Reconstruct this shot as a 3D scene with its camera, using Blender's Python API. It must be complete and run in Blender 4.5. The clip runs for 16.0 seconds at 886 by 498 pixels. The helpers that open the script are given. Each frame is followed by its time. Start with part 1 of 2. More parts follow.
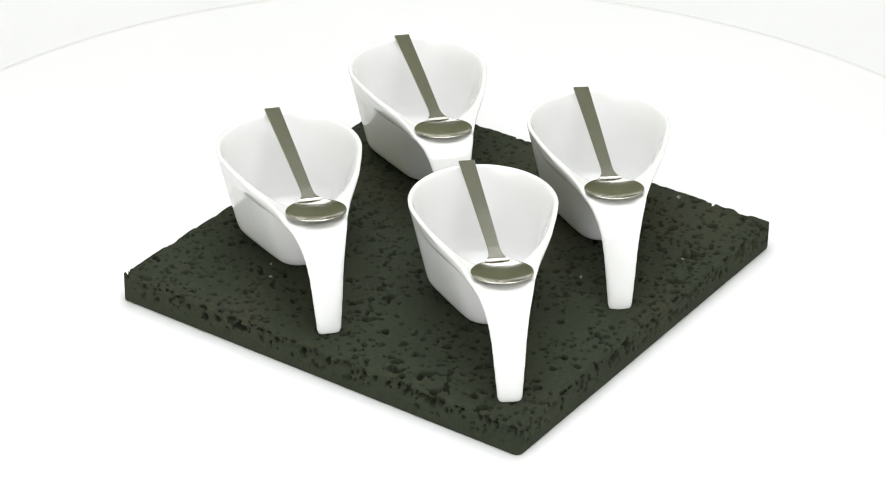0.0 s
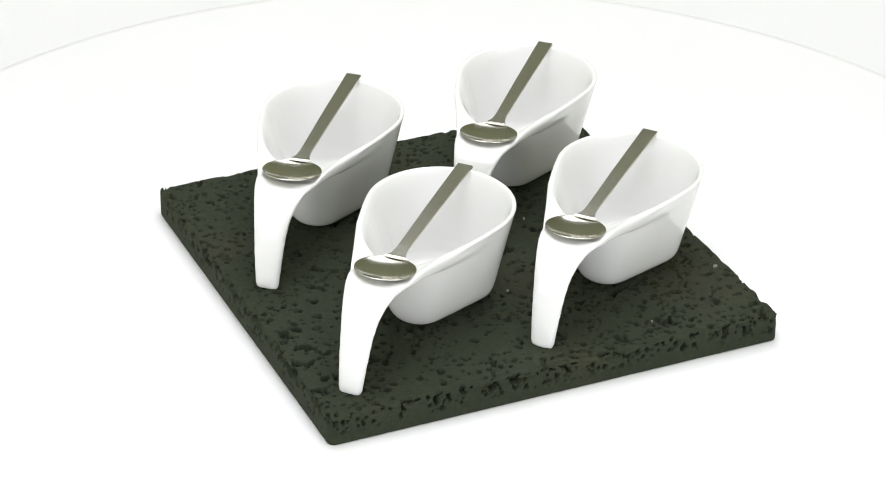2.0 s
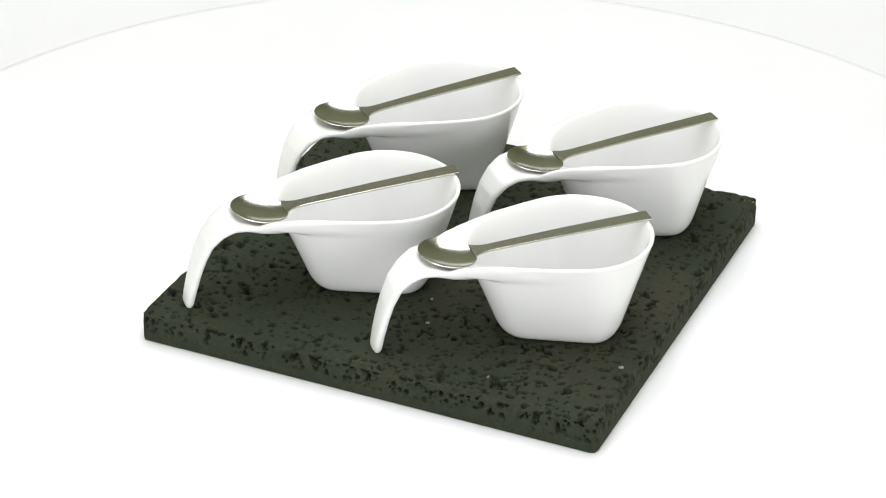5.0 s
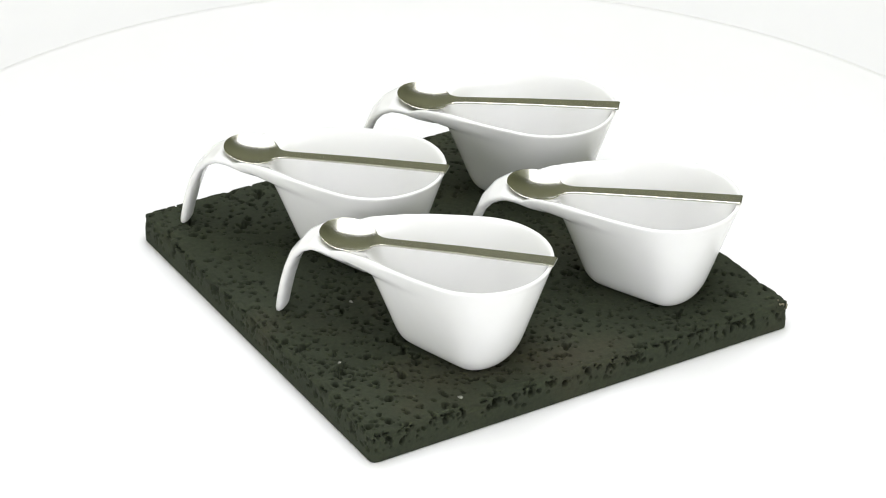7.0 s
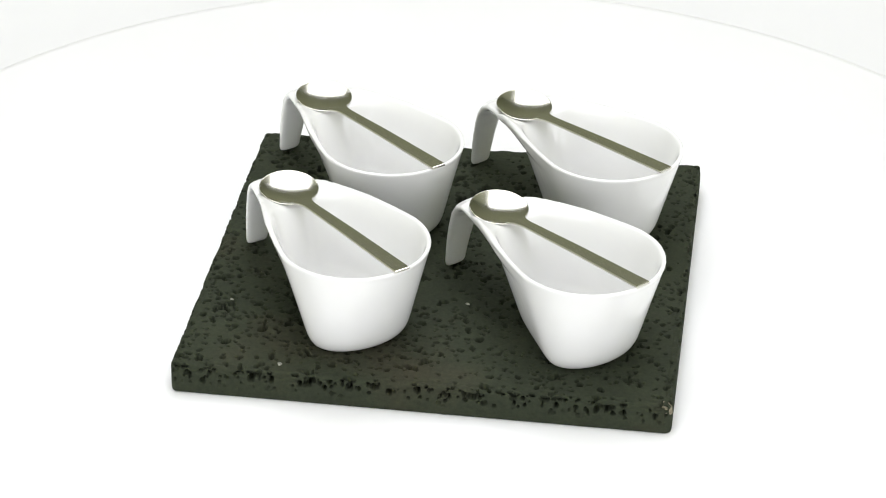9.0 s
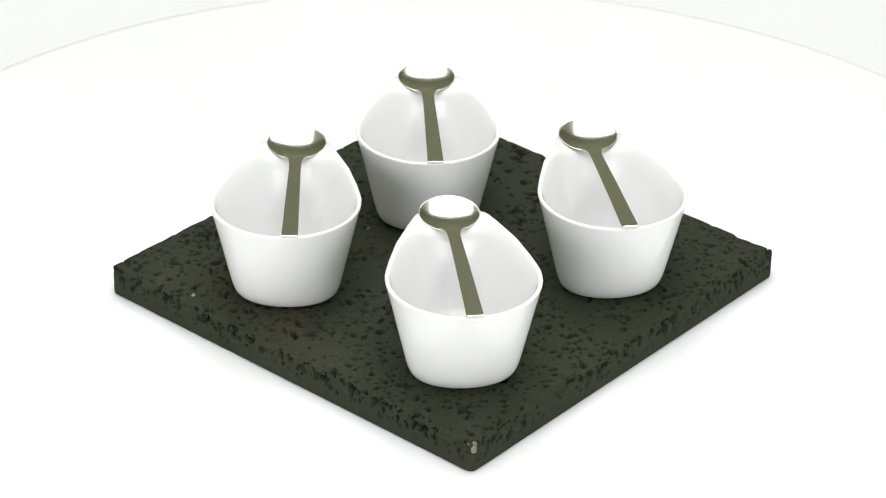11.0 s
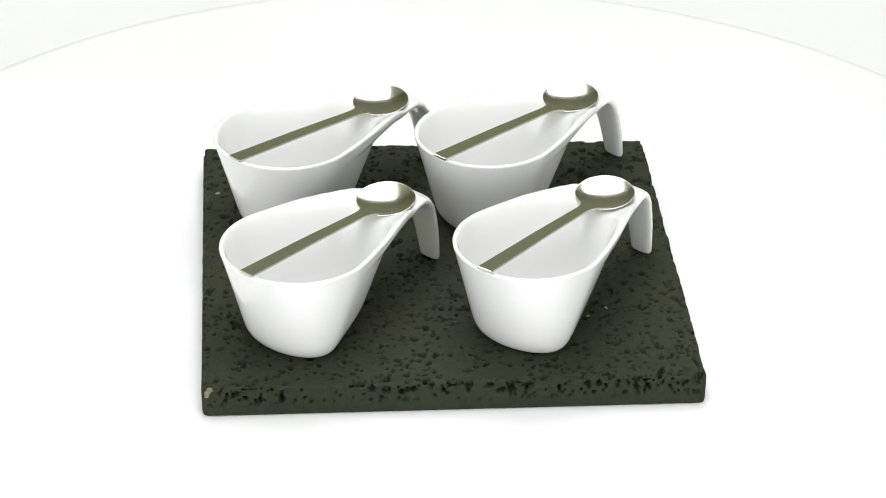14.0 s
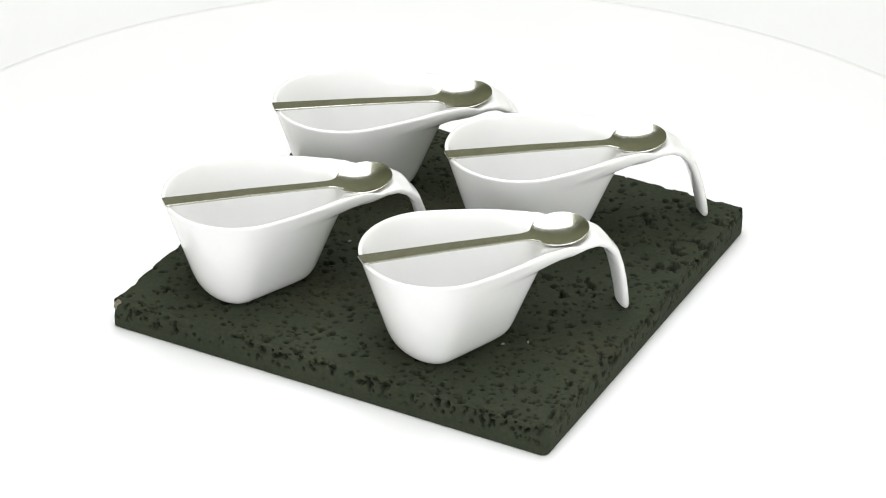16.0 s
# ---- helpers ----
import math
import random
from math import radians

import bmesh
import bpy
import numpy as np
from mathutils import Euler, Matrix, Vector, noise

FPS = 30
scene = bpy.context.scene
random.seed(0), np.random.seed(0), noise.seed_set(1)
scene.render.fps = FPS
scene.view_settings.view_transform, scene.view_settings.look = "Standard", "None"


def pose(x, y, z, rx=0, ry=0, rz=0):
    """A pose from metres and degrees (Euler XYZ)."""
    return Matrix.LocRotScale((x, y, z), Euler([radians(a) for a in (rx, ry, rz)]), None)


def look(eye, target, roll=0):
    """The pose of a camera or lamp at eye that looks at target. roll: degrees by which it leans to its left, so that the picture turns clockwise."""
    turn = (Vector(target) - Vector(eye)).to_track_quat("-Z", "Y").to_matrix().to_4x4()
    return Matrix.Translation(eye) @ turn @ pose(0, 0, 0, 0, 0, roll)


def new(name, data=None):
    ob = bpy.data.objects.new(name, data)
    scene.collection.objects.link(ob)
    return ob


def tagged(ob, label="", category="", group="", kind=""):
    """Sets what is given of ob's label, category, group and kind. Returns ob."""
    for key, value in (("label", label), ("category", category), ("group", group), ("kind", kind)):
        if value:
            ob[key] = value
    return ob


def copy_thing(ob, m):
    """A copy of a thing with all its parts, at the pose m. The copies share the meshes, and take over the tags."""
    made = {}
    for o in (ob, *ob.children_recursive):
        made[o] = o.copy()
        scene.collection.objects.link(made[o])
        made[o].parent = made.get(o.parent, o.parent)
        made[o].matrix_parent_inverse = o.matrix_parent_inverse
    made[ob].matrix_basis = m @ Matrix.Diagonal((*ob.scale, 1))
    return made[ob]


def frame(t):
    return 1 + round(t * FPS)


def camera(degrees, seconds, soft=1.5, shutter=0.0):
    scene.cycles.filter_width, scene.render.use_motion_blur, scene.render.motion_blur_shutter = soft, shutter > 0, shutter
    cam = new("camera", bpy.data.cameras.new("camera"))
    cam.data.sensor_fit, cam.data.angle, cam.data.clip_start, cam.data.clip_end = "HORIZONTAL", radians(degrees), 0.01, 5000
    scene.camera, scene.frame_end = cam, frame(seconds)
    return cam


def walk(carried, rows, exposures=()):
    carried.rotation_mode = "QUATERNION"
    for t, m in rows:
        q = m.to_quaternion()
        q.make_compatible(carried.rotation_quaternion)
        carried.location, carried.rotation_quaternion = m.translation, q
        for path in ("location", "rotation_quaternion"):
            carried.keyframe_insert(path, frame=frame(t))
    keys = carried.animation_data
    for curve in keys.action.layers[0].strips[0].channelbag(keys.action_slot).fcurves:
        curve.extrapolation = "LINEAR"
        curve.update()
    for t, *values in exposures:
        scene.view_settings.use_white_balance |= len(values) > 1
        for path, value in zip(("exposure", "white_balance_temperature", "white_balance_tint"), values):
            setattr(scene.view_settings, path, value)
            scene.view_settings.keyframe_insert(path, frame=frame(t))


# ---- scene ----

# camera: one still tripod shot
cam = camera(18.027, 16.0, soft=1.0)
EYE = Vector((-0.00352, -1.28750, 0.77001))
VIEW = look(EYE, EYE + Vector((0.0, 0.86310, -0.50504)), 0.916)
walk(cam, [(0.0, VIEW), (16.0, VIEW)])

# turn of the turntable: (seconds, degrees)
TURN = [(0.0, 55.79), (0.5, 47.91), (1.0, 40.09), (1.5, 32.40), (2.0, 24.72), (2.5, 17.05), (3.0, 9.38), (3.5, 1.67),
        (4.0, -6.28), (6.5, -48.84), (7.0, -58.30), (7.5, -68.29), (8.0, -78.31), (8.5, -88.08), (9.0, -97.27),
        (11.5, -138.63), (12.0, -146.31), (12.5, -153.73), (13.0, -161.01), (13.5, -168.25), (14.0, -175.55),
        (14.5, -183.09), (15.0, -190.84), (15.5, -198.85), (16.0, -207.18)]


def turned(t):
    """Degrees of turn at t seconds, smooth through the table."""
    n = len(TURN)
    k = max(i for i in range(n - 1) if TURN[i][0] <= t)

    def slope(i):
        a, b = TURN[max(i - 1, 0)], TURN[min(i + 1, n - 1)]
        return (b[1] - a[1]) / (b[0] - a[0])
    (t0, a0), (t1, a1) = TURN[k], TURN[k + 1]
    w = t1 - t0
    u = (t - t0) / w
    return ((2 * u**3 - 3 * u**2 + 1) * a0 + (u**3 - 2 * u**2 + u) * w * slope(k)
            + (3 * u**2 - 2 * u**3) * a1 + (u**3 - u**2) * w * slope(k + 1))


# light: a small photo studio with softboxes
world = bpy.data.worlds.new("studio_air")
scene.world = world
world.use_nodes = True
world.node_tree.nodes["Background"].inputs[0].default_value = (1.0, 1.0, 0.97, 1)
world.node_tree.nodes["Background"].inputs[1].default_value = 0.05


def softbox(name, eye, target, width, height, watts, colour=(1, 1, 1)):
    data = bpy.data.lights.new(name, "AREA")
    data.shape, data.size, data.size_y, data.energy, data.color = "RECTANGLE", width, height, watts, colour
    ob = new(name, data)
    ob.matrix_world = look(eye, target)
    return ob


LAMP = (1.0, 1.0, 1.085)
softbox("softbox_top", (0.0, 0.24, 1.60), (0, 0.2401, 0.0), 1.2, 2.44, 33, LAMP)
softbox("softbox_front_left", (-1.15, -1.65, 0.55), (0, 0, 0.05), 1.3, 1.0, 13.5, LAMP)
softbox("softbox_front_right", (1.15, -1.65, 0.55), (0, 0, 0.05), 1.3, 1.0, 13.5, LAMP)


# materials
def material(name):
    m = bpy.data.materials.new(name)
    m.use_nodes = True
    nodes, links = m.node_tree.nodes, m.node_tree.links
    return m, nodes, links, nodes["Principled BSDF"]


def noise_node(nodes, links, scale, detail=4, rough=0.55):
    co = nodes.new("ShaderNodeTexCoord")
    n = nodes.new("ShaderNodeTexNoise")
    n.inputs["Scale"].default_value, n.inputs["Detail"].default_value, n.inputs["Roughness"].default_value = scale, detail, rough
    links.new(co.outputs["Object"], n.inputs["Vector"])
    return n


def ramp(nodes, links, source, stops):
    r = nodes.new("ShaderNodeValToRGB")
    while len(r.color_ramp.elements) < len(stops):
        r.color_ramp.elements.new(0.5)
    for e, (at, c) in zip(r.color_ramp.elements, stops):
        e.position, e.color = at, (*c, 1)
    links.new(source, r.inputs[0])
    return r.outputs[0]


def bump(nodes, links, height, strength, distance, target, below=None):
    b = nodes.new("ShaderNodeBump")
    b.inputs["Strength"].default_value, b.inputs["Distance"].default_value = strength, distance
    links.new(height, b.inputs["Height"])
    if below:
        links.new(below, b.inputs["Normal"])
    links.new(b.outputs[0], target.inputs["Normal"])
    return b.outputs[0]


def plain(name, low, high, scale, rough, metal=0.0, relief=0.0):
    m, nodes, links, s = material(name)
    n = noise_node(nodes, links, scale)
    links.new(ramp(nodes, links, n.outputs[0], [(0.3, low), (0.7, high)]), s.inputs["Base Color"])
    s.inputs["Roughness"].default_value, s.inputs["Metallic"].default_value = rough, metal
    if relief:
        fine = noise_node(nodes, links, scale * 40)
        bump(nodes, links, fine.outputs[0], 0.3, relief, s)
    return m


def porcelain_material():
    m, nodes, links, s = material("white_porcelain")
    n = noise_node(nodes, links, 25)
    links.new(ramp(nodes, links, n.outputs[0], [(0.3, (0.83, 0.83, 0.81)), (0.7, (0.86, 0.86, 0.85))]), s.inputs["Base Color"])
    links.new(ramp(nodes, links, noise_node(nodes, links, 60).outputs[0], [(0.3, (0.05,) * 3), (0.8, (0.11,) * 3)]), s.inputs["Roughness"])
    s.inputs["IOR"].default_value = 1.5
    bump(nodes, links, noise_node(nodes, links, 90, 2).outputs[0], 0.12, 0.0006, s)
    return m


def steel_material(name, low, high):
    m, nodes, links, s = material(name)
    n = noise_node(nodes, links, 120, 5)
    links.new(ramp(nodes, links, n.outputs[0], [(0.3, (0.62, 0.61, 0.55)), (0.7, (0.64, 0.63, 0.57))]), s.inputs["Base Color"])
    s.inputs["Metallic"].default_value = 1.0
    links.new(ramp(nodes, links, noise_node(nodes, links, 300).outputs[0], [(0.3, (low,) * 3), (0.8, (high,) * 3)]), s.inputs["Roughness"])
    return m


def stone_material():
    m, nodes, links, s = material("dark_lava_stone")
    big = noise_node(nodes, links, 14, 5)
    grain = noise_node(nodes, links, 420, 6, 0.7)
    mix = nodes.new("ShaderNodeMix")
    mix.data_type, mix.blend_type = "RGBA", "MULTIPLY"
    mix.inputs["Factor"].default_value = 1.0
    links.new(ramp(nodes, links, big.outputs[0], [(0.25, (0.0214, 0.0270, 0.0149)), (0.55, (0.0277, 0.0338, 0.0184)), (0.80, (0.041, 0.0375, 0.0214))]), mix.inputs["A"])
    links.new(ramp(nodes, links, grain.outputs[0], [(0.3, (0.72,) * 3), (0.7, (1.22,) * 3)]), mix.inputs["B"])
    links.new(mix.outputs["Result"], s.inputs["Base Color"])
    s.inputs["Roughness"].default_value = 0.85
    s.inputs["Specular IOR Level"].default_value = 0.25
    first = bump(nodes, links, grain.outputs[0], 0.35, 0.0004, s)
    bump(nodes, links, noise_node(nodes, links, 130, 3).outputs[0], 0.25, 0.0008, s, first)
    return m


PORCELAIN, STONE = porcelain_material(), stone_material()
POLISHED, BRUSHED = steel_material("polished_steel", 0.15, 0.20), steel_material("brushed_steel", 0.20, 0.225)
FLECK = plain("pale_mineral", (0.10, 0.10, 0.08), (0.36, 0.36, 0.31), 900, 0.6)
CHIP = plain("fresh_break", (0.13, 0.115, 0.07), (0.30, 0.27, 0.19), 500, 0.8, relief=0.0004)
DISC = plain("white_laminate", (0.86, 0.86, 0.86), (0.89, 0.89, 0.89), 6, 0.45)
PAPER = plain("white_paper", (0.79, 0.79, 0.79), (0.82, 0.82, 0.82), 3, 0.9, relief=0.0003)
# pale olive, for added bounce surfaces that lift and tint the cups' shaded sides
BOUNCE = plain("pale_olive_bounce", (0.66, 0.68, 0.50), (0.70, 0.72, 0.53), 2, 0.9)
PAINT = plain("olive_grey_paint", (0.20, 0.207, 0.125), (0.23, 0.237, 0.14), 2, 0.9)


# building
def part(name, bm, mat, parent=None, label=""):
    me = bpy.data.meshes.new(name)
    bm.to_mesh(me)
    bm.free()
    for f in me.polygons:
        f.use_smooth = True
    me.materials.append(mat)
    ob = new(name, me)
    ob.parent = parent
    return tagged(ob, label)


def box_bm(x0, x1, y0, y1, z0, z1, bevel=0.0):
    bm = bmesh.new()
    bmesh.ops.create_cube(bm, size=1)
    for v in bm.verts:
        v.co = Vector(((x0 + x1) / 2 + v.co.x * (x1 - x0), (y0 + y1) / 2 + v.co.y * (y1 - y0), (z0 + z1) / 2 + v.co.z * (z1 - z0)))
    if bevel:
        bmesh.ops.bevel(bm, geom=bm.edges[:], offset=bevel, segments=2, affect="EDGES", profile=0.5)
    return bm


def setting(name, bm, mat, label, category):
    ob = part(name, bm, mat)
    for f in ob.data.polygons:
        f.use_smooth = False
    return tagged(ob, label, category, kind="structure")


# studio shell; south, west, east walls and ceiling are unseen, added as fill bouncers
ROOM_X, ROOM_Y0, ROOM_Y1, FLOOR, TOP = 1.95, -2.9, 2.2, -0.05, 2.5
setting("floor", box_bm(-ROOM_X, ROOM_X, ROOM_Y0, ROOM_Y1, FLOOR - 0.1, FLOOR), PAPER, "matt white paper covering the studio table", "floor")
setting("wall_north", box_bm(-ROOM_X, ROOM_X, ROOM_Y1, ROOM_Y1 + 0.1, FLOOR, TOP), PAINT, "plain olive grey studio wall", "wall")
setting("wall_south", box_bm(-ROOM_X, ROOM_X, ROOM_Y0 - 0.1, ROOM_Y0, FLOOR, TOP), BOUNCE, "unseen pale olive wall added to bounce fill light", "wall")
setting("wall_west", box_bm(-ROOM_X - 0.1, -ROOM_X, ROOM_Y0, ROOM_Y1, FLOOR, TOP), BOUNCE, "unseen pale olive wall added to bounce fill light", "wall")
setting("wall_east", box_bm(ROOM_X, ROOM_X + 0.1, ROOM_Y0, ROOM_Y1, FLOOR, TOP), BOUNCE, "unseen pale olive wall added to bounce fill light", "wall")
setting("ceiling", box_bm(-ROOM_X, ROOM_X, ROOM_Y0, ROOM_Y1, TOP, TOP + 0.1), BOUNCE, "unseen pale olive ceiling added to bounce fill light", "ceiling")


def lathe_bm(profile, steps):
    """A closed turned body from (radius, z) points, first and last on the axis."""
    bm = bmesh.new()
    rings = []
    for r, z in profile:
        if r == 0:
            rings.append([bm.verts.new((0, 0, z))])
        else:
            rings.append([bm.verts.new((r * math.cos(2 * math.pi * k / steps), r * math.sin(2 * math.pi * k / steps), z)) for k in range(steps)])
    for a, b in zip(rings, rings[1:]):
        for k in range(steps):
            q = [a[k % len(a)], a[(k + 1) % len(a)], b[(k + 1) % len(b)], b[k % len(b)]]
            q = list(dict.fromkeys(q))
            if len(q) > 2:
                bm.faces.new(q)
    bmesh.ops.recalc_face_normals(bm, faces=bm.faces)
    return bm


SIDE, THICK, SLAB_X, SLAB_Y = 0.2515, 0.0164, 0.0059, 0.0021
DECK = -0.0015          # height of the turntable
STONE_TOP = DECK + THICK
DISC_R = 0.373
turntable = tagged(new("turntable"), "round white photo turntable with a rounded rim", "turntable")
part("plate", lathe_bm([(0, 0), (DISC_R - 0.012, 0), (DISC_R - 0.005, -0.0015), (DISC_R - 0.001, -0.006), (DISC_R, -0.010),
                        (DISC_R - 0.003, -0.014), (0, -0.014)], 160), DISC, turntable)
part("base", lathe_bm([(0, -0.014), (0.30, -0.014), (0.31, -0.02), (0.31, FLOOR - DECK), (0, FLOOR - DECK)], 96), DISC, turntable)

# lava stone slab


LARGE_PORES = [(-0.1178, -0.0460, 0.0034), (-0.1103, -0.0429, 0.0028), (-0.0916, -0.0214, 0.0028), (-0.0843, -0.0091, 0.0022), (-0.1001, -0.0461, 0.0024), (-0.1113, -0.0619, 0.0024), (-0.1146, -0.0913, 0.0024), (-0.1201, -0.1007, 0.0028), (0.1010, -0.1020, 0.0030), (0.1181, -0.1120, 0.0027), (0.0770, -0.1188, 0.0024), (0.0861, -0.0856, 0.0030), (0.0645, -0.1063, 0.0023), (0.0456, 0.0017, 0.0025)]


def stone_slab():
    rng = np.random.default_rng(7)
    n, nz = 620, 36
    half, hz = SIDE / 2, THICK / 2
    verts, faces, index = [], [], {}

    def vid(i, j, k):
        key = (i, j, k)
        if key not in index:
            index[key] = len(verts)
            verts.append((-half + SIDE * i / n, -half + SIDE * j / n, -hz + THICK * k / nz))
        return index[key]
    for i in range(n):
        for j in range(n):
            faces.append((vid(i, j, nz), vid(i + 1, j, nz), vid(i + 1, j + 1, nz), vid(i, j + 1, nz)))
    for i in range(n):
        for k in range(nz):
            faces.append((vid(i, 0, k), vid(i + 1, 0, k), vid(i + 1, 0, k + 1), vid(i, 0, k + 1)))
            faces.append((vid(i + 1, n, k), vid(i, n, k), vid(i, n, k + 1), vid(i + 1, n, k + 1)))
            faces.append((vid(0, i + 1, k), vid(0, i, k), vid(0, i, k + 1), vid(0, i + 1, k + 1)))
            faces.append((vid(n, i, k), vid(n, i + 1, k), vid(n, i + 1, k + 1), vid(n, i, k + 1)))
    faces.append([vid(i, 0, 0) for i in range(n, 0, -1)] + [vid(0, j, 0) for j in range(0, n)]
                 + [vid(i, n, 0) for i in range(0, n)] + [vid(n, j, 0) for j in range(n, 0, -1)])
    p = np.array(verts)
    # rounded arrises, more at the four corners
    core = np.clip(p, [-half + 0.0045, -half + 0.0045, -hz], [half - 0.0045, half - 0.0045, hz])
    d = p - core
    flat = np.linalg.norm(d[:, :2], axis=1)
    corner = (np.abs(d[:, 0]) > 1e-9) & (np.abs(d[:, 1]) > 1e-9)
    p[corner, :2] = core[corner, :2] + d[corner, :2] / flat[corner, None] * np.maximum(np.abs(d[corner, 0]), np.abs(d[corner, 1]))[:, None]
    R = 0.0028
    inner = np.array([half - R, half - R, hz - R])
    q = np.clip(p, -inner, inner)
    d = p - q
    size = np.linalg.norm(d, axis=1)
    out = d / np.maximum(size, 1e-9)[:, None]
    worn = q + out * np.minimum(size, R)[:, None]
    p = np.where((p[:, 2] > 0)[:, None], worn, p + (worn - p) * 0.35)
    # worn, wavy faces and crumbled edges
    edge = np.sort(np.abs(p) - inner, axis=1)[:, 1]
    rough = np.array([noise.fractal(Vector(v * 70), 1.0, 2.0, 4) for v in p])
    crumb = np.array([noise.noise(Vector(v * 130 + 3.7)) for v in p])
    lift = 0.00016 * rough + np.where(edge > -0.001, -0.0020 * np.clip(crumb, 0, 1) - 0.0008 * np.clip(rough, 0, 1), 0)
    upper = np.clip(p[:, 2] / hz * 1.5 + 0.6, 0, 1)          # the lower arris is sawn and straight
    lift *= upper
    # gas pores
    depth = np.zeros(len(p))
    spots = []
    for count, small, large in ((3000, 0.0006, 0.0010), (2500, 0.0009, 0.0015), (430, 0.0015, 0.0024)):
        top = rng.random(count) < 0.75
        for k in range(count):
            a = rng.uniform(-half, half, 2)
            if top[k]:
                c = np.array([a[0], a[1], hz])
            else:
                s = rng.integers(4)
                z = rng.uniform(-hz, hz)
                c = np.array([(half, a[0]), (-half, a[0]), (a[0], half), (a[0], -half)][s] + (z,))
            if noise.noise(Vector(c * 38)) + rng.normal(0, 0.25) < -0.25:
                continue          # pores gather in swarms
            spots.append((c, (1.0 if top[k] else 0.85) * rng.uniform(small, large), rng.uniform(0, math.pi), rng.uniform(0.5, 1.0)))
    for k in range(170):          # pores cut open along the upper arris
        a, s, r = rng.uniform(-half, half), rng.integers(4), rng.uniform(0.0009, 0.0023)
        e = half - rng.uniform(0.0, 0.0016)
        c = [(e, a), (-e, a), (a, e), (a, -e)][s] + (hz - rng.uniform(0.0, 0.0055),)
        spots.append((np.array(c), r, rng.uniform(0, math.pi), rng.uniform(0.6, 1.0)))
    for x, y, r in LARGE_PORES:
        spots.append((np.array([x, y, hz]), r, rng.uniform(0, math.pi), 0.7))
    cell = 0.006
    grid = {}
    for i, key in enumerate(map(tuple, np.floor(p[:, :2] / cell).astype(int))):
        grid.setdefault(key, []).append(i)
    for c, r, turn, thin in spots:
        gx, gy = np.floor(c[:2] / cell).astype(int)
        near = [i for x in (gx - 1, gx, gx + 1) for y in (gy - 1, gy, gy + 1) for i in grid.get((x, y), ())]
        if not near:
            continue
        near = np.array(near)
        e = p[near] - c
        u = e[:, 0] * math.cos(turn) + e[:, 1] * math.sin(turn)
        w = -e[:, 0] * math.sin(turn) + e[:, 1] * math.cos(turn)
        rr = np.sqrt((u / r) ** 2 + (w / (r * thin)) ** 2 + (e[:, 2] / r) ** 2) * (1 + 0.25 * rough[near])
        bowl = np.clip((1.08 - rr) / 0.16, 0, 1)
        depth[near] = np.maximum(depth[near], bowl * bowl * (3 - 2 * bowl) * min(r * 3.4, 0.0070) * upper[near])
    p = p + out * (lift - depth)[:, None]
    p[:, 2] = np.maximum(p[:, 2], -hz)
    me = bpy.data.meshes.new("stone_slab")
    me.from_pydata((p + [0, 0, hz]).tolist(), [], faces)
    me.polygons.foreach_set("use_smooth", [True] * len(me.polygons))
    me.materials.append(STONE)
    ob = new("stone_slab", me)
    return tagged(ob, "square dark grey-green porous lava stone slab on the turntable", "stone slab")


def lump_bm(size, seed, flat=0.4):
    bm = bmesh.new()
    bmesh.ops.create_icosphere(bm, subdivisions=2, radius=1)
    for v in bm.verts:
        k = 1 + 0.45 * noise.noise(v.co * 1.7 + Vector((seed, 0, 0)))
        v.co = Vector((v.co.x * size[0], v.co.y * size[1], v.co.z * size[2] * 1.0)) * k
    return bm


slab = stone_slab()
for k, (x, y, sx, sy, a) in enumerate([(0.1236, -0.0690, 0.0016, 0.0010, 30), (0.0185, -0.0711, 0.0014, 0.0006, 10), (0.0520, 0.0164, 0.0014, 0.0006, 70), (-0.0768, 0.0612, 0.0011, 0.0005, 120),
                                       (-0.0665, 0.0690, 0.0010, 0.0005, 40), (0.0112, -0.0487, 0.0008, 0.0006, 0), (0.0665, -0.1050, 0.0010, 0.0005, 80)]):
    f = part("fleck", lump_bm((sx, sy, 0.0007), 3.1 * k), FLECK, slab, "pale mineral fleck in the stone")
    f.matrix_local = pose(x - SLAB_X, y - SLAB_Y, THICK + 0.0001, 0, 0, a)
chip = part("chipped_corner", lump_bm((0.0040, 0.0028, 0.0034), 9.0), CHIP, slab, "pale broken corner of the slab")
chip.matrix_local = pose(SIDE / 2 - 0.0045, SIDE / 2 - 0.0035, THICK - 0.0036, 0, 0, 40)

RIM, WALL = 0.0534, 0.0025


# porcelain cup: local x runs from the foot of the handle to the far rim, z = 0 on the stone
def egg(z, inside=False):
    """Centre and half axes of the far ellipse, centre and radius of the near circle, at height z."""
    u = z / RIM
    xc, a, b, xf, r = [p + (q - p) * u for p, q in zip((0.1096, 0.0174, 0.0266, 0.0804, 0.0143), (0.1054, 0.0387, 0.0390, 0.0725, 0.0276))]
    if not inside:      # near the lip the outside runs forward into the handle
        v = max(0.0, min(1.0, (z - 0.0415) / (RIM - 0.0025 - 0.0415)))
        v = v * v * (3 - 2 * v)
        xf, r = xf + (0.0395 - xf) * v, r + (0.0180 - r) * v
    return xc, a, b, xf, r


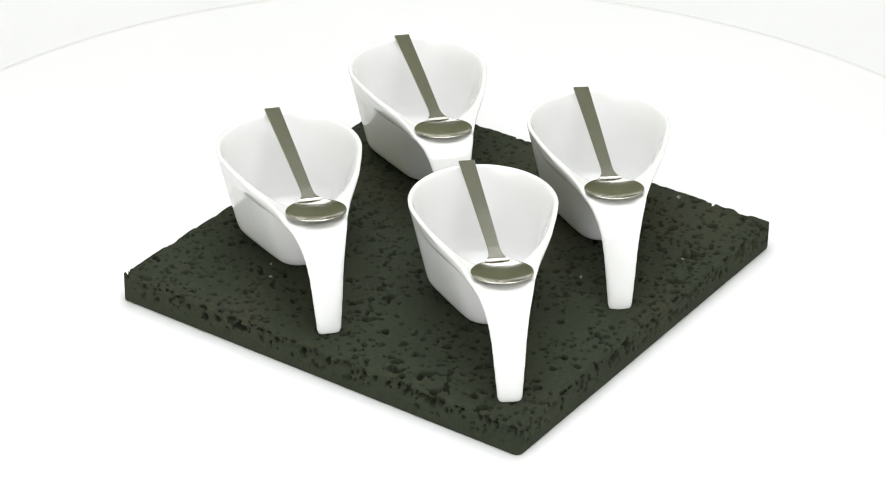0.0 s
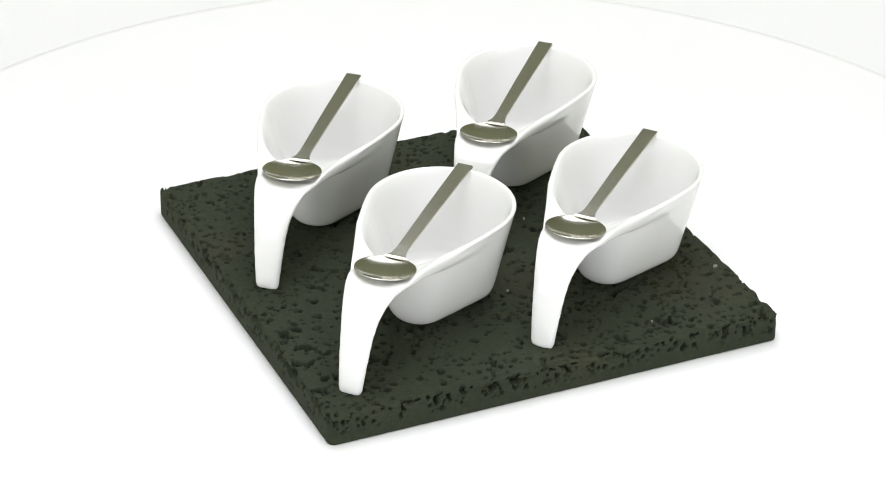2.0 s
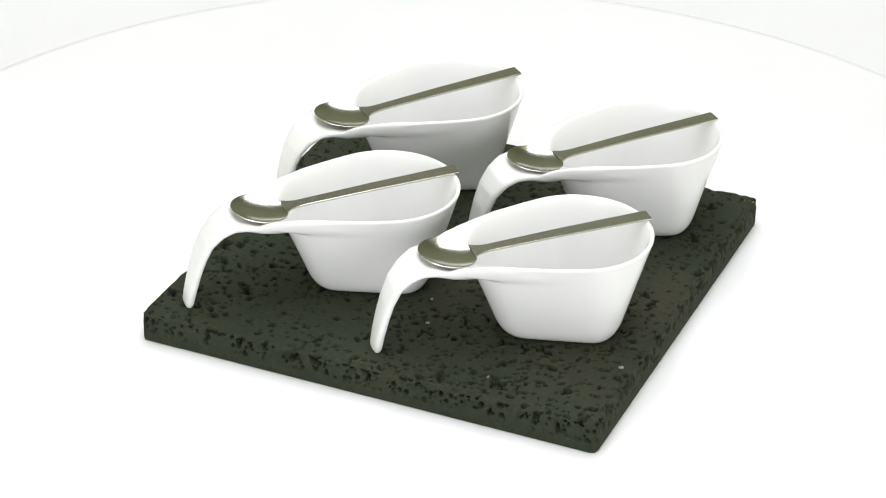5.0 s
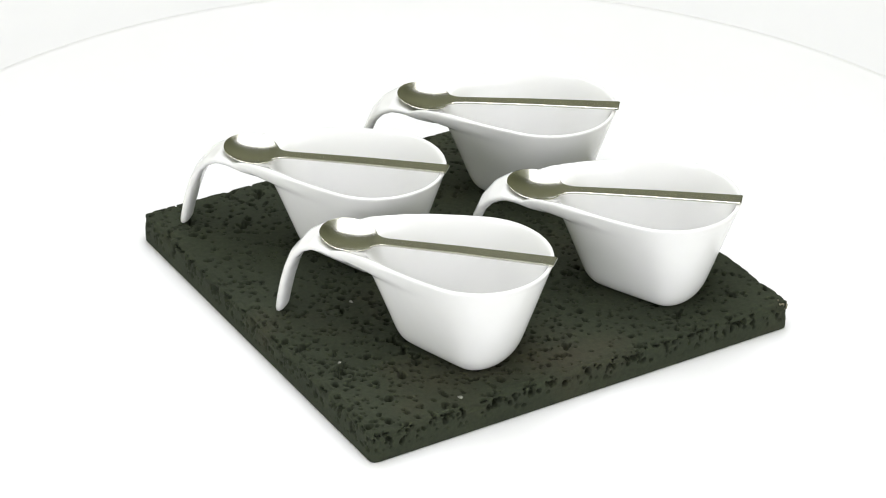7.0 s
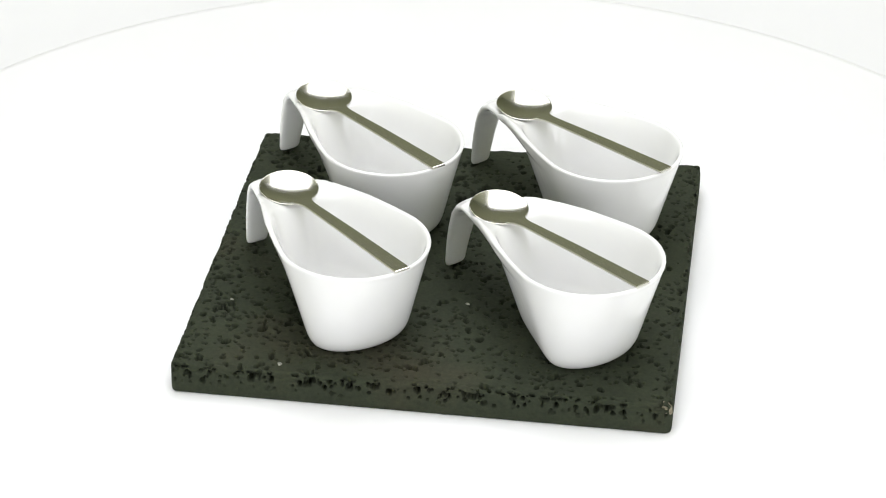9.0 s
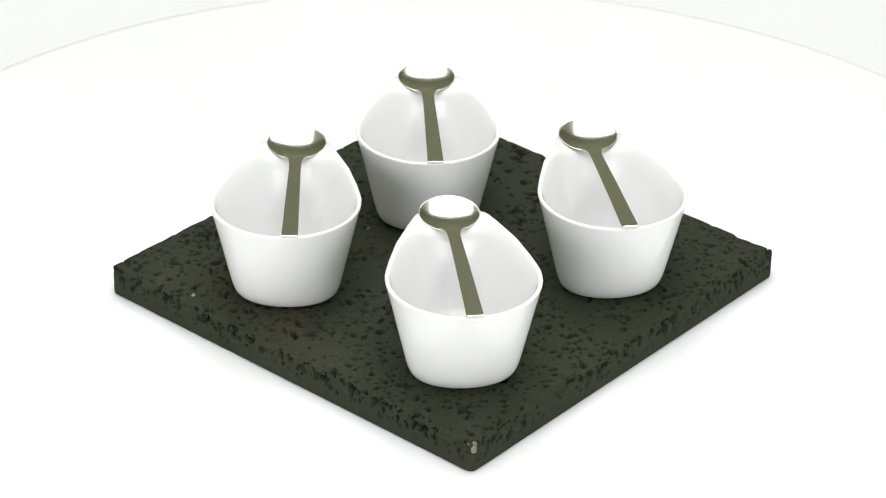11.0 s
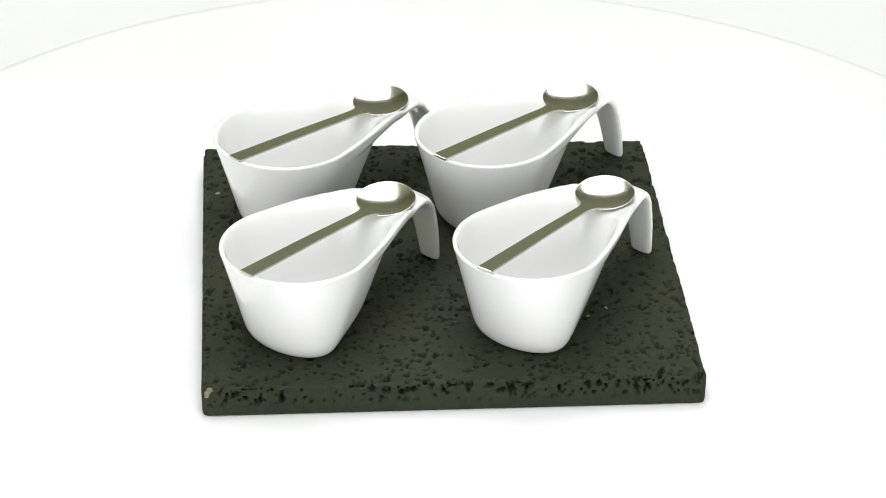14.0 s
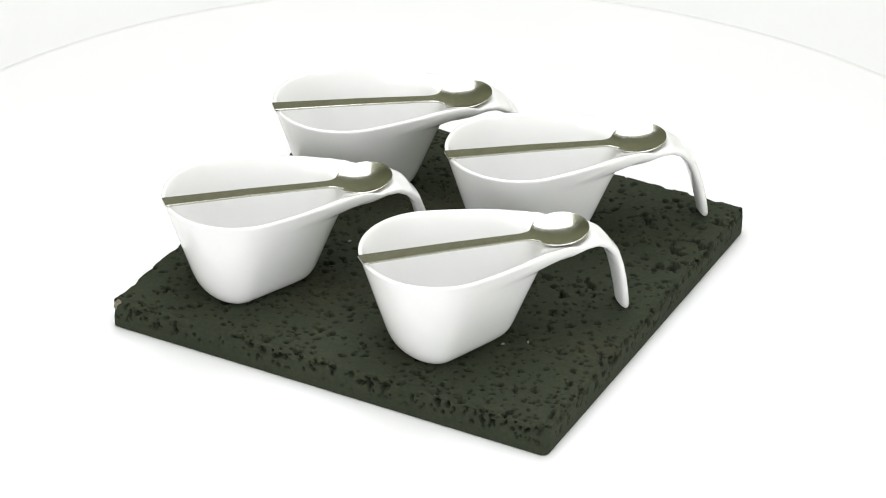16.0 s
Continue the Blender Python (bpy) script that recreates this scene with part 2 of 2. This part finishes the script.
def outline(z, inset, inside=False, steps=120):
    xc, a, b, xf, r = egg(z, inside)
    a, b, r = a - inset, b - inset, r - inset
    pts = []
    for k in range(steps):
        n = (math.cos(2 * math.pi * k / steps), math.sin(2 * math.pi * k / steps))
        s1 = math.hypot(a * n[0], b * n[1])
        p1 = (xc + a * a * n[0] / s1, b * b * n[1] / s1)
        h1, h2 = xc * n[0] + s1, xf * n[0] + r
        w = 1 / (1 + math.exp(max(-60, min(60, (h2 - h1) / 0.0022))))
        x, y = w * p1[0] + (1 - w) * (xf + r * n[0]), w * p1[1] + (1 - w) * r * n[1]
        pts.append((x, y * (1 + (0.03 + 0.04 * (z / RIM) ** 3) * math.exp(-((x - 0.070) / 0.019) ** 2))))          # full flanks
    return pts


def loft(bm, rings):
    """Closes a stack of rings into a body."""
    made = [[bm.verts.new(v) for v in ring] for ring in rings]
    for a, b in zip(made, made[1:]):
        for k in range(len(a)):
            bm.faces.new((a[k], a[(k + 1) % len(a)], b[(k + 1) % len(b)], b[k]))
    bm.faces.new(made[0][::-1])
    bm.faces.new(made[-1])


def lowered(x, y):
    """How far the lip dips into a shallow seat where it runs out into the handle."""
    u = max(0.0, min(1.0, (0.070 - x) / 0.024))
    tip = max(0.0, min(1.0, (x - 0.0205) / 0.009))
    w = 0.0180 + 0.36 * max(0.0, x - 0.0395)
    seat = 0.0054 * u * u * (3 - 2 * u) * tip * (2 - tip) * max(0.0, 1 - (y / w) ** 2) ** 0.8
    return seat + 0.0034 * max(0.0, min(1.0, (0.058 - x) / 0.030)) ** 1.5


def cup_mesh(foot):
    """One cup; foot: how far its leg stands in or out, in metres."""
    bm = bmesh.new()
    rings = []
    for z, inset in ((0.0, 0.0042), (0.0004, 0.0027), (0.0016, 0.0015), (0.0036, 0.0006), (0.0065, 0.0001), (0.010, 0), (0.02, 0), (0.03, 0), (0.036, 0), (0.0400, 0),
                     (0.0415, 0), (0.0430, 0), (0.0450, 0), (0.0470, 0), (0.0495, 0), (RIM - 0.0025, 0)):
        rings.append([(x, y, z - lowered(x, y) * (z / RIM) ** 4) for x, y in outline(z, inset)])
    lip, mouth = outline(RIM, 0.0), outline(RIM, WALL, True)
    for f in (0.0, 0.12, 0.3, 0.45, 0.6, 0.75, 0.9, 1.0):
        ring = []
        for (x0, y0), (x1, y1) in zip(lip, mouth):
            x, y = x0 + (x1 - x0) * f, y0 + (y1 - y0) * f
            ring.append((x, y, RIM - 0.0009 * (2 * f - 1) ** 4 - lowered(x, y)))
        rings.append(ring)
    for z, inset in ((0.049, WALL), (0.044, WALL), (0.034, WALL), (0.024, WALL), (0.016, WALL), (0.0105, WALL + 0.0010), (0.0075, WALL + 0.0034), (0.006, WALL + 0.0062)):
        rings.append([(x, y, z - lowered(x, y) * (z / RIM) ** 4) for x, y in outline(z, inset, True)])
    loft(bm, rings)
    # handle: a band that leaves the rim, dips under the spoon and bends down to its foot
    path = [(0.0480, 0.0412, 0.0185, 0.0034), (0.0420, 0.0416, 0.0180, 0.0034), (0.0360, 0.0424, 0.0173, 0.0033), (0.0280, 0.0450, 0.0158, 0.0031), (0.0215, 0.0458, 0.0140, 0.0029),
            (0.0150, 0.0430, 0.0120, 0.0028), (0.0098, 0.0366, 0.0101, 0.0027), (0.0064, 0.0280, 0.0088, 0.0026), (0.0040, 0.0190, 0.0080, 0.0026),
            (0.0021, 0.0095, 0.0071, 0.0026), (0.0009, 0.0018, 0.0064, 0.0025), (0.0006, 0.0, 0.0058, 0.0021)]
    rings = []
    path = [(x + foot * max(0.0, 1 - z / 0.043), z, w, th) for x, z, w, th in path]
    for i, (x, z, w, th) in enumerate(path):
        a, b = path[max(i - 1, 0)], path[min(i + 1, len(path) - 1)]
        dx, dz = b[0] - a[0], b[1] - a[1]
        s = math.hypot(dx, dz)
        nx, nz = dz / s, -dx / s          # towards the outside of the bend
        if i == len(path) - 1:
            nx, nz = -1.0, 0.0
        dish = (0.0050, 0.0050, 0.0045, 0.0030, 0.0012)[i] if i < 5 else 0.0
        ring = []
        for k in range(32):
            c, sn = math.cos(2 * math.pi * k / 32), math.sin(2 * math.pi * k / 32)
            y = w * math.copysign(abs(c) ** 0.75, c)
            o = th * math.copysign(abs(sn) ** 0.75, sn) + dish * (y / w) ** 2
            ring.append((x + nx * o, y, z + nz * o))
        rings.append(ring)
    loft(bm, rings)
    bmesh.ops.recalc_face_normals(bm, faces=bm.faces)
    me = bpy.data.meshes.new("cup_raw")
    bm.to_mesh(me)
    bm.free()
    ob = new("cup_raw", me)
    m = ob.modifiers.new("weld", "REMESH")
    m.mode, m.voxel_size, m.use_smooth_shade = "VOXEL", 0.0007, True
    m = ob.modifiers.new("soften", "SMOOTH")
    m.factor, m.iterations = 0.5, 16
    made = bpy.data.meshes.new_from_object(ob.evaluated_get(bpy.context.evaluated_depsgraph_get()))
    bpy.data.objects.remove(ob)
    return made


def split(me, name, keep, parent, mat):
    """The faces of me that keep() takes, as a part, with the shading of the whole."""
    normals = [Vector(v.normal) for v in me.vertices]
    faces = [f.vertices[:] for f in me.polygons if keep(f.center)]
    used = sorted({v for f in faces for v in f})
    at = {v: i for i, v in enumerate(used)}
    out = bpy.data.meshes.new(name)
    out.from_pydata([me.vertices[v].co[:] for v in used], [], [[at[v] for v in f] for f in faces])
    out.polygons.foreach_set("use_smooth", [True] * len(faces))
    out.normals_split_custom_set_from_vertices([normals[v] for v in used])
    out.materials.append(mat)
    ob = new(name, out)
    ob.parent = parent
    return ob


def in_handle(c):
    return c.x < 0.0465 and (c.z > 0.036 or c.x < 0.03)


# (x, y, turn, foot)
CUPS = [(-0.1036, 0.0027, 48.3, 0.0004), (0.0102, 0.0037, 46.3, 0.0), (0.0044, -0.1039, 39.1, -0.0007), (-0.1002, -0.1046, 41.6, -0.0025)]


def porcelain_cup(foot):
    whole = cup_mesh(foot)
    ob = tagged(new("porcelain_cup"), "white glazed porcelain cup with a bent leg handle on the stone", "cup", "cups on the slab")
    split(whole, "bowl", lambda c: not in_handle(c), ob, PORCELAIN)
    split(whole, "handle", in_handle, ob, PORCELAIN)
    bpy.data.meshes.remove(whole)
    return ob


cups = [porcelain_cup(foot) for x, y, a, foot in CUPS]


# steel spoon: origin at the middle of its bowl rim, local x towards the handle's end
def spoon_thing():
    ob = tagged(new("spoon"), "small stainless steel spoon lying across a cup", "spoon", "spoons on the cups")
    bm = bmesh.new()
    steps, levels = 64, 12
    lx, ly, deep, thick = 0.0150, 0.0157, 0.0037, 0.0012

    def shell(scale, drop, up):
        rings = []
        for i in range(levels + 1):
            u = i / levels
            r = math.sin(u * math.pi / 2)
            z = -drop * (1 - r ** 2.1) + up
            rings.append([(lx * scale * r * math.cos(2 * math.pi * k / steps), ly * scale * r * math.sin(2 * math.pi * k / steps), z) for k in range(steps)])
        return rings
    inner, outer = shell(0.955, deep - thick, 0.0), shell(1.0, deep, -0.0003)
    c0, c1 = bm.verts.new(inner[0][0]), bm.verts.new(outer[0][0])
    a = [[bm.verts.new(v) for v in ring] for ring in inner[1:]]
    lip = [[bm.verts.new((x * 1.022, y * 1.022, 0.00025)) for x, y, z in inner[-1]], [bm.verts.new((x * 1.042, y * 1.042, 0.0001)) for x, y, z in inner[-1]]]
    b = [[bm.verts.new(v) for v in ring] for ring in outer[1:]][::-1]
    stack = a + lip + b
    for p, q in zip(stack, stack[1:]):
        for k in range(steps):
            bm.faces.new((p[k], p[(k + 1) % steps], q[(k + 1) % steps], q[k]))
    for k in range(steps):
        bm.faces.new((c0, a[0][(k + 1) % steps], a[0][k]))
        bm.faces.new((c1, b[-1][k], b[-1][(k + 1) % steps]))
    bmesh.ops.recalc_face_normals(bm, faces=bm.faces)
    bmesh.ops.rotate(bm, verts=bm.verts, cent=(0, 0, 0), matrix=Matrix.Rotation(radians(7.8), 3, "Y"))
    part("bowl", bm, POLISHED, ob, "polished round steel bowl")
    bm = bmesh.new()
    rings = []
    for x, w, th, z in ((0.0130, 0.0064, 0.0006, -0.0016), (0.0142, 0.0056, 0.0008, -0.0016), (0.0158, 0.0045, 0.0009, -0.00158), (0.0180, 0.0037, 0.0010, -0.0015), (0.0205, 0.0033, 0.0010, -0.0013),
                        (0.0240, 0.0032, 0.0010, -0.0010), (0.06, 0.0037, 0.0010, 0.0013), (0.1070, 0.0043, 0.0010, 0.0036), (0.1076, 0.0041, 0.0008, 0.0036)):
        e, z, th = 0.0003, z + 0.35 * th, 0.65 * th
        rings.append([(x, -w, z - th + e), (x, -w + e, z - th), (x, w - e, z - th), (x, w, z - th + e), (x, w, z + th - e), (x, w - e, z + th), (x, -w + e, z + th), (x, -w, z + th - e)])
    loft(bm, rings)
    bmesh.ops.recalc_face_normals(bm, faces=bm.faces)
    stem = part("handle", bm, BRUSHED, ob, "flat brushed steel handle with a square end")
    for f in stem.data.polygons:
        f.use_smooth = False
    return ob


# (bowl middle x, y, z, handle end x, y, z)
SPOONS = [(-0.0777, 0.0302, 0.0668, -0.0088, 0.1116, 0.0696), (0.0358, 0.0297, 0.0658, 0.1076, 0.1080, 0.0685),
          (0.0330, -0.0803, 0.0660, 0.1123, -0.0099, 0.0692), (-0.0719, -0.0801, 0.0661, 0.0048, -0.0066, 0.0694)]
spoon = spoon_thing()
spoons = [spoon] + [copy_thing(spoon, Matrix()) for _ in SPOONS[1:]]


def motions():
    """All that stands on the turntable goes round with it."""
    riders = [(turntable, pose(0, 0, DECK)), (slab, pose(SLAB_X, SLAB_Y, DECK + 0.0002))]
    for ob, (x, y, a, foot) in zip(cups, CUPS):
        riders.append((ob, pose(x, y, STONE_TOP + 0.0002, 0, 0, a)))
    for ob, (x, y, z, ex, ey, ez) in zip(spoons, SPOONS):
        riders.append((ob, pose(x, y, z - 0.0006, 0, 0, math.degrees(math.atan2(ey - y, ex - x)))))
    for ob, place in riders:
        walk(ob, [(k / 4, pose(0, 0, 0, 0, 0, turned(k / 4)) @ place) for k in range(65)])


motions()
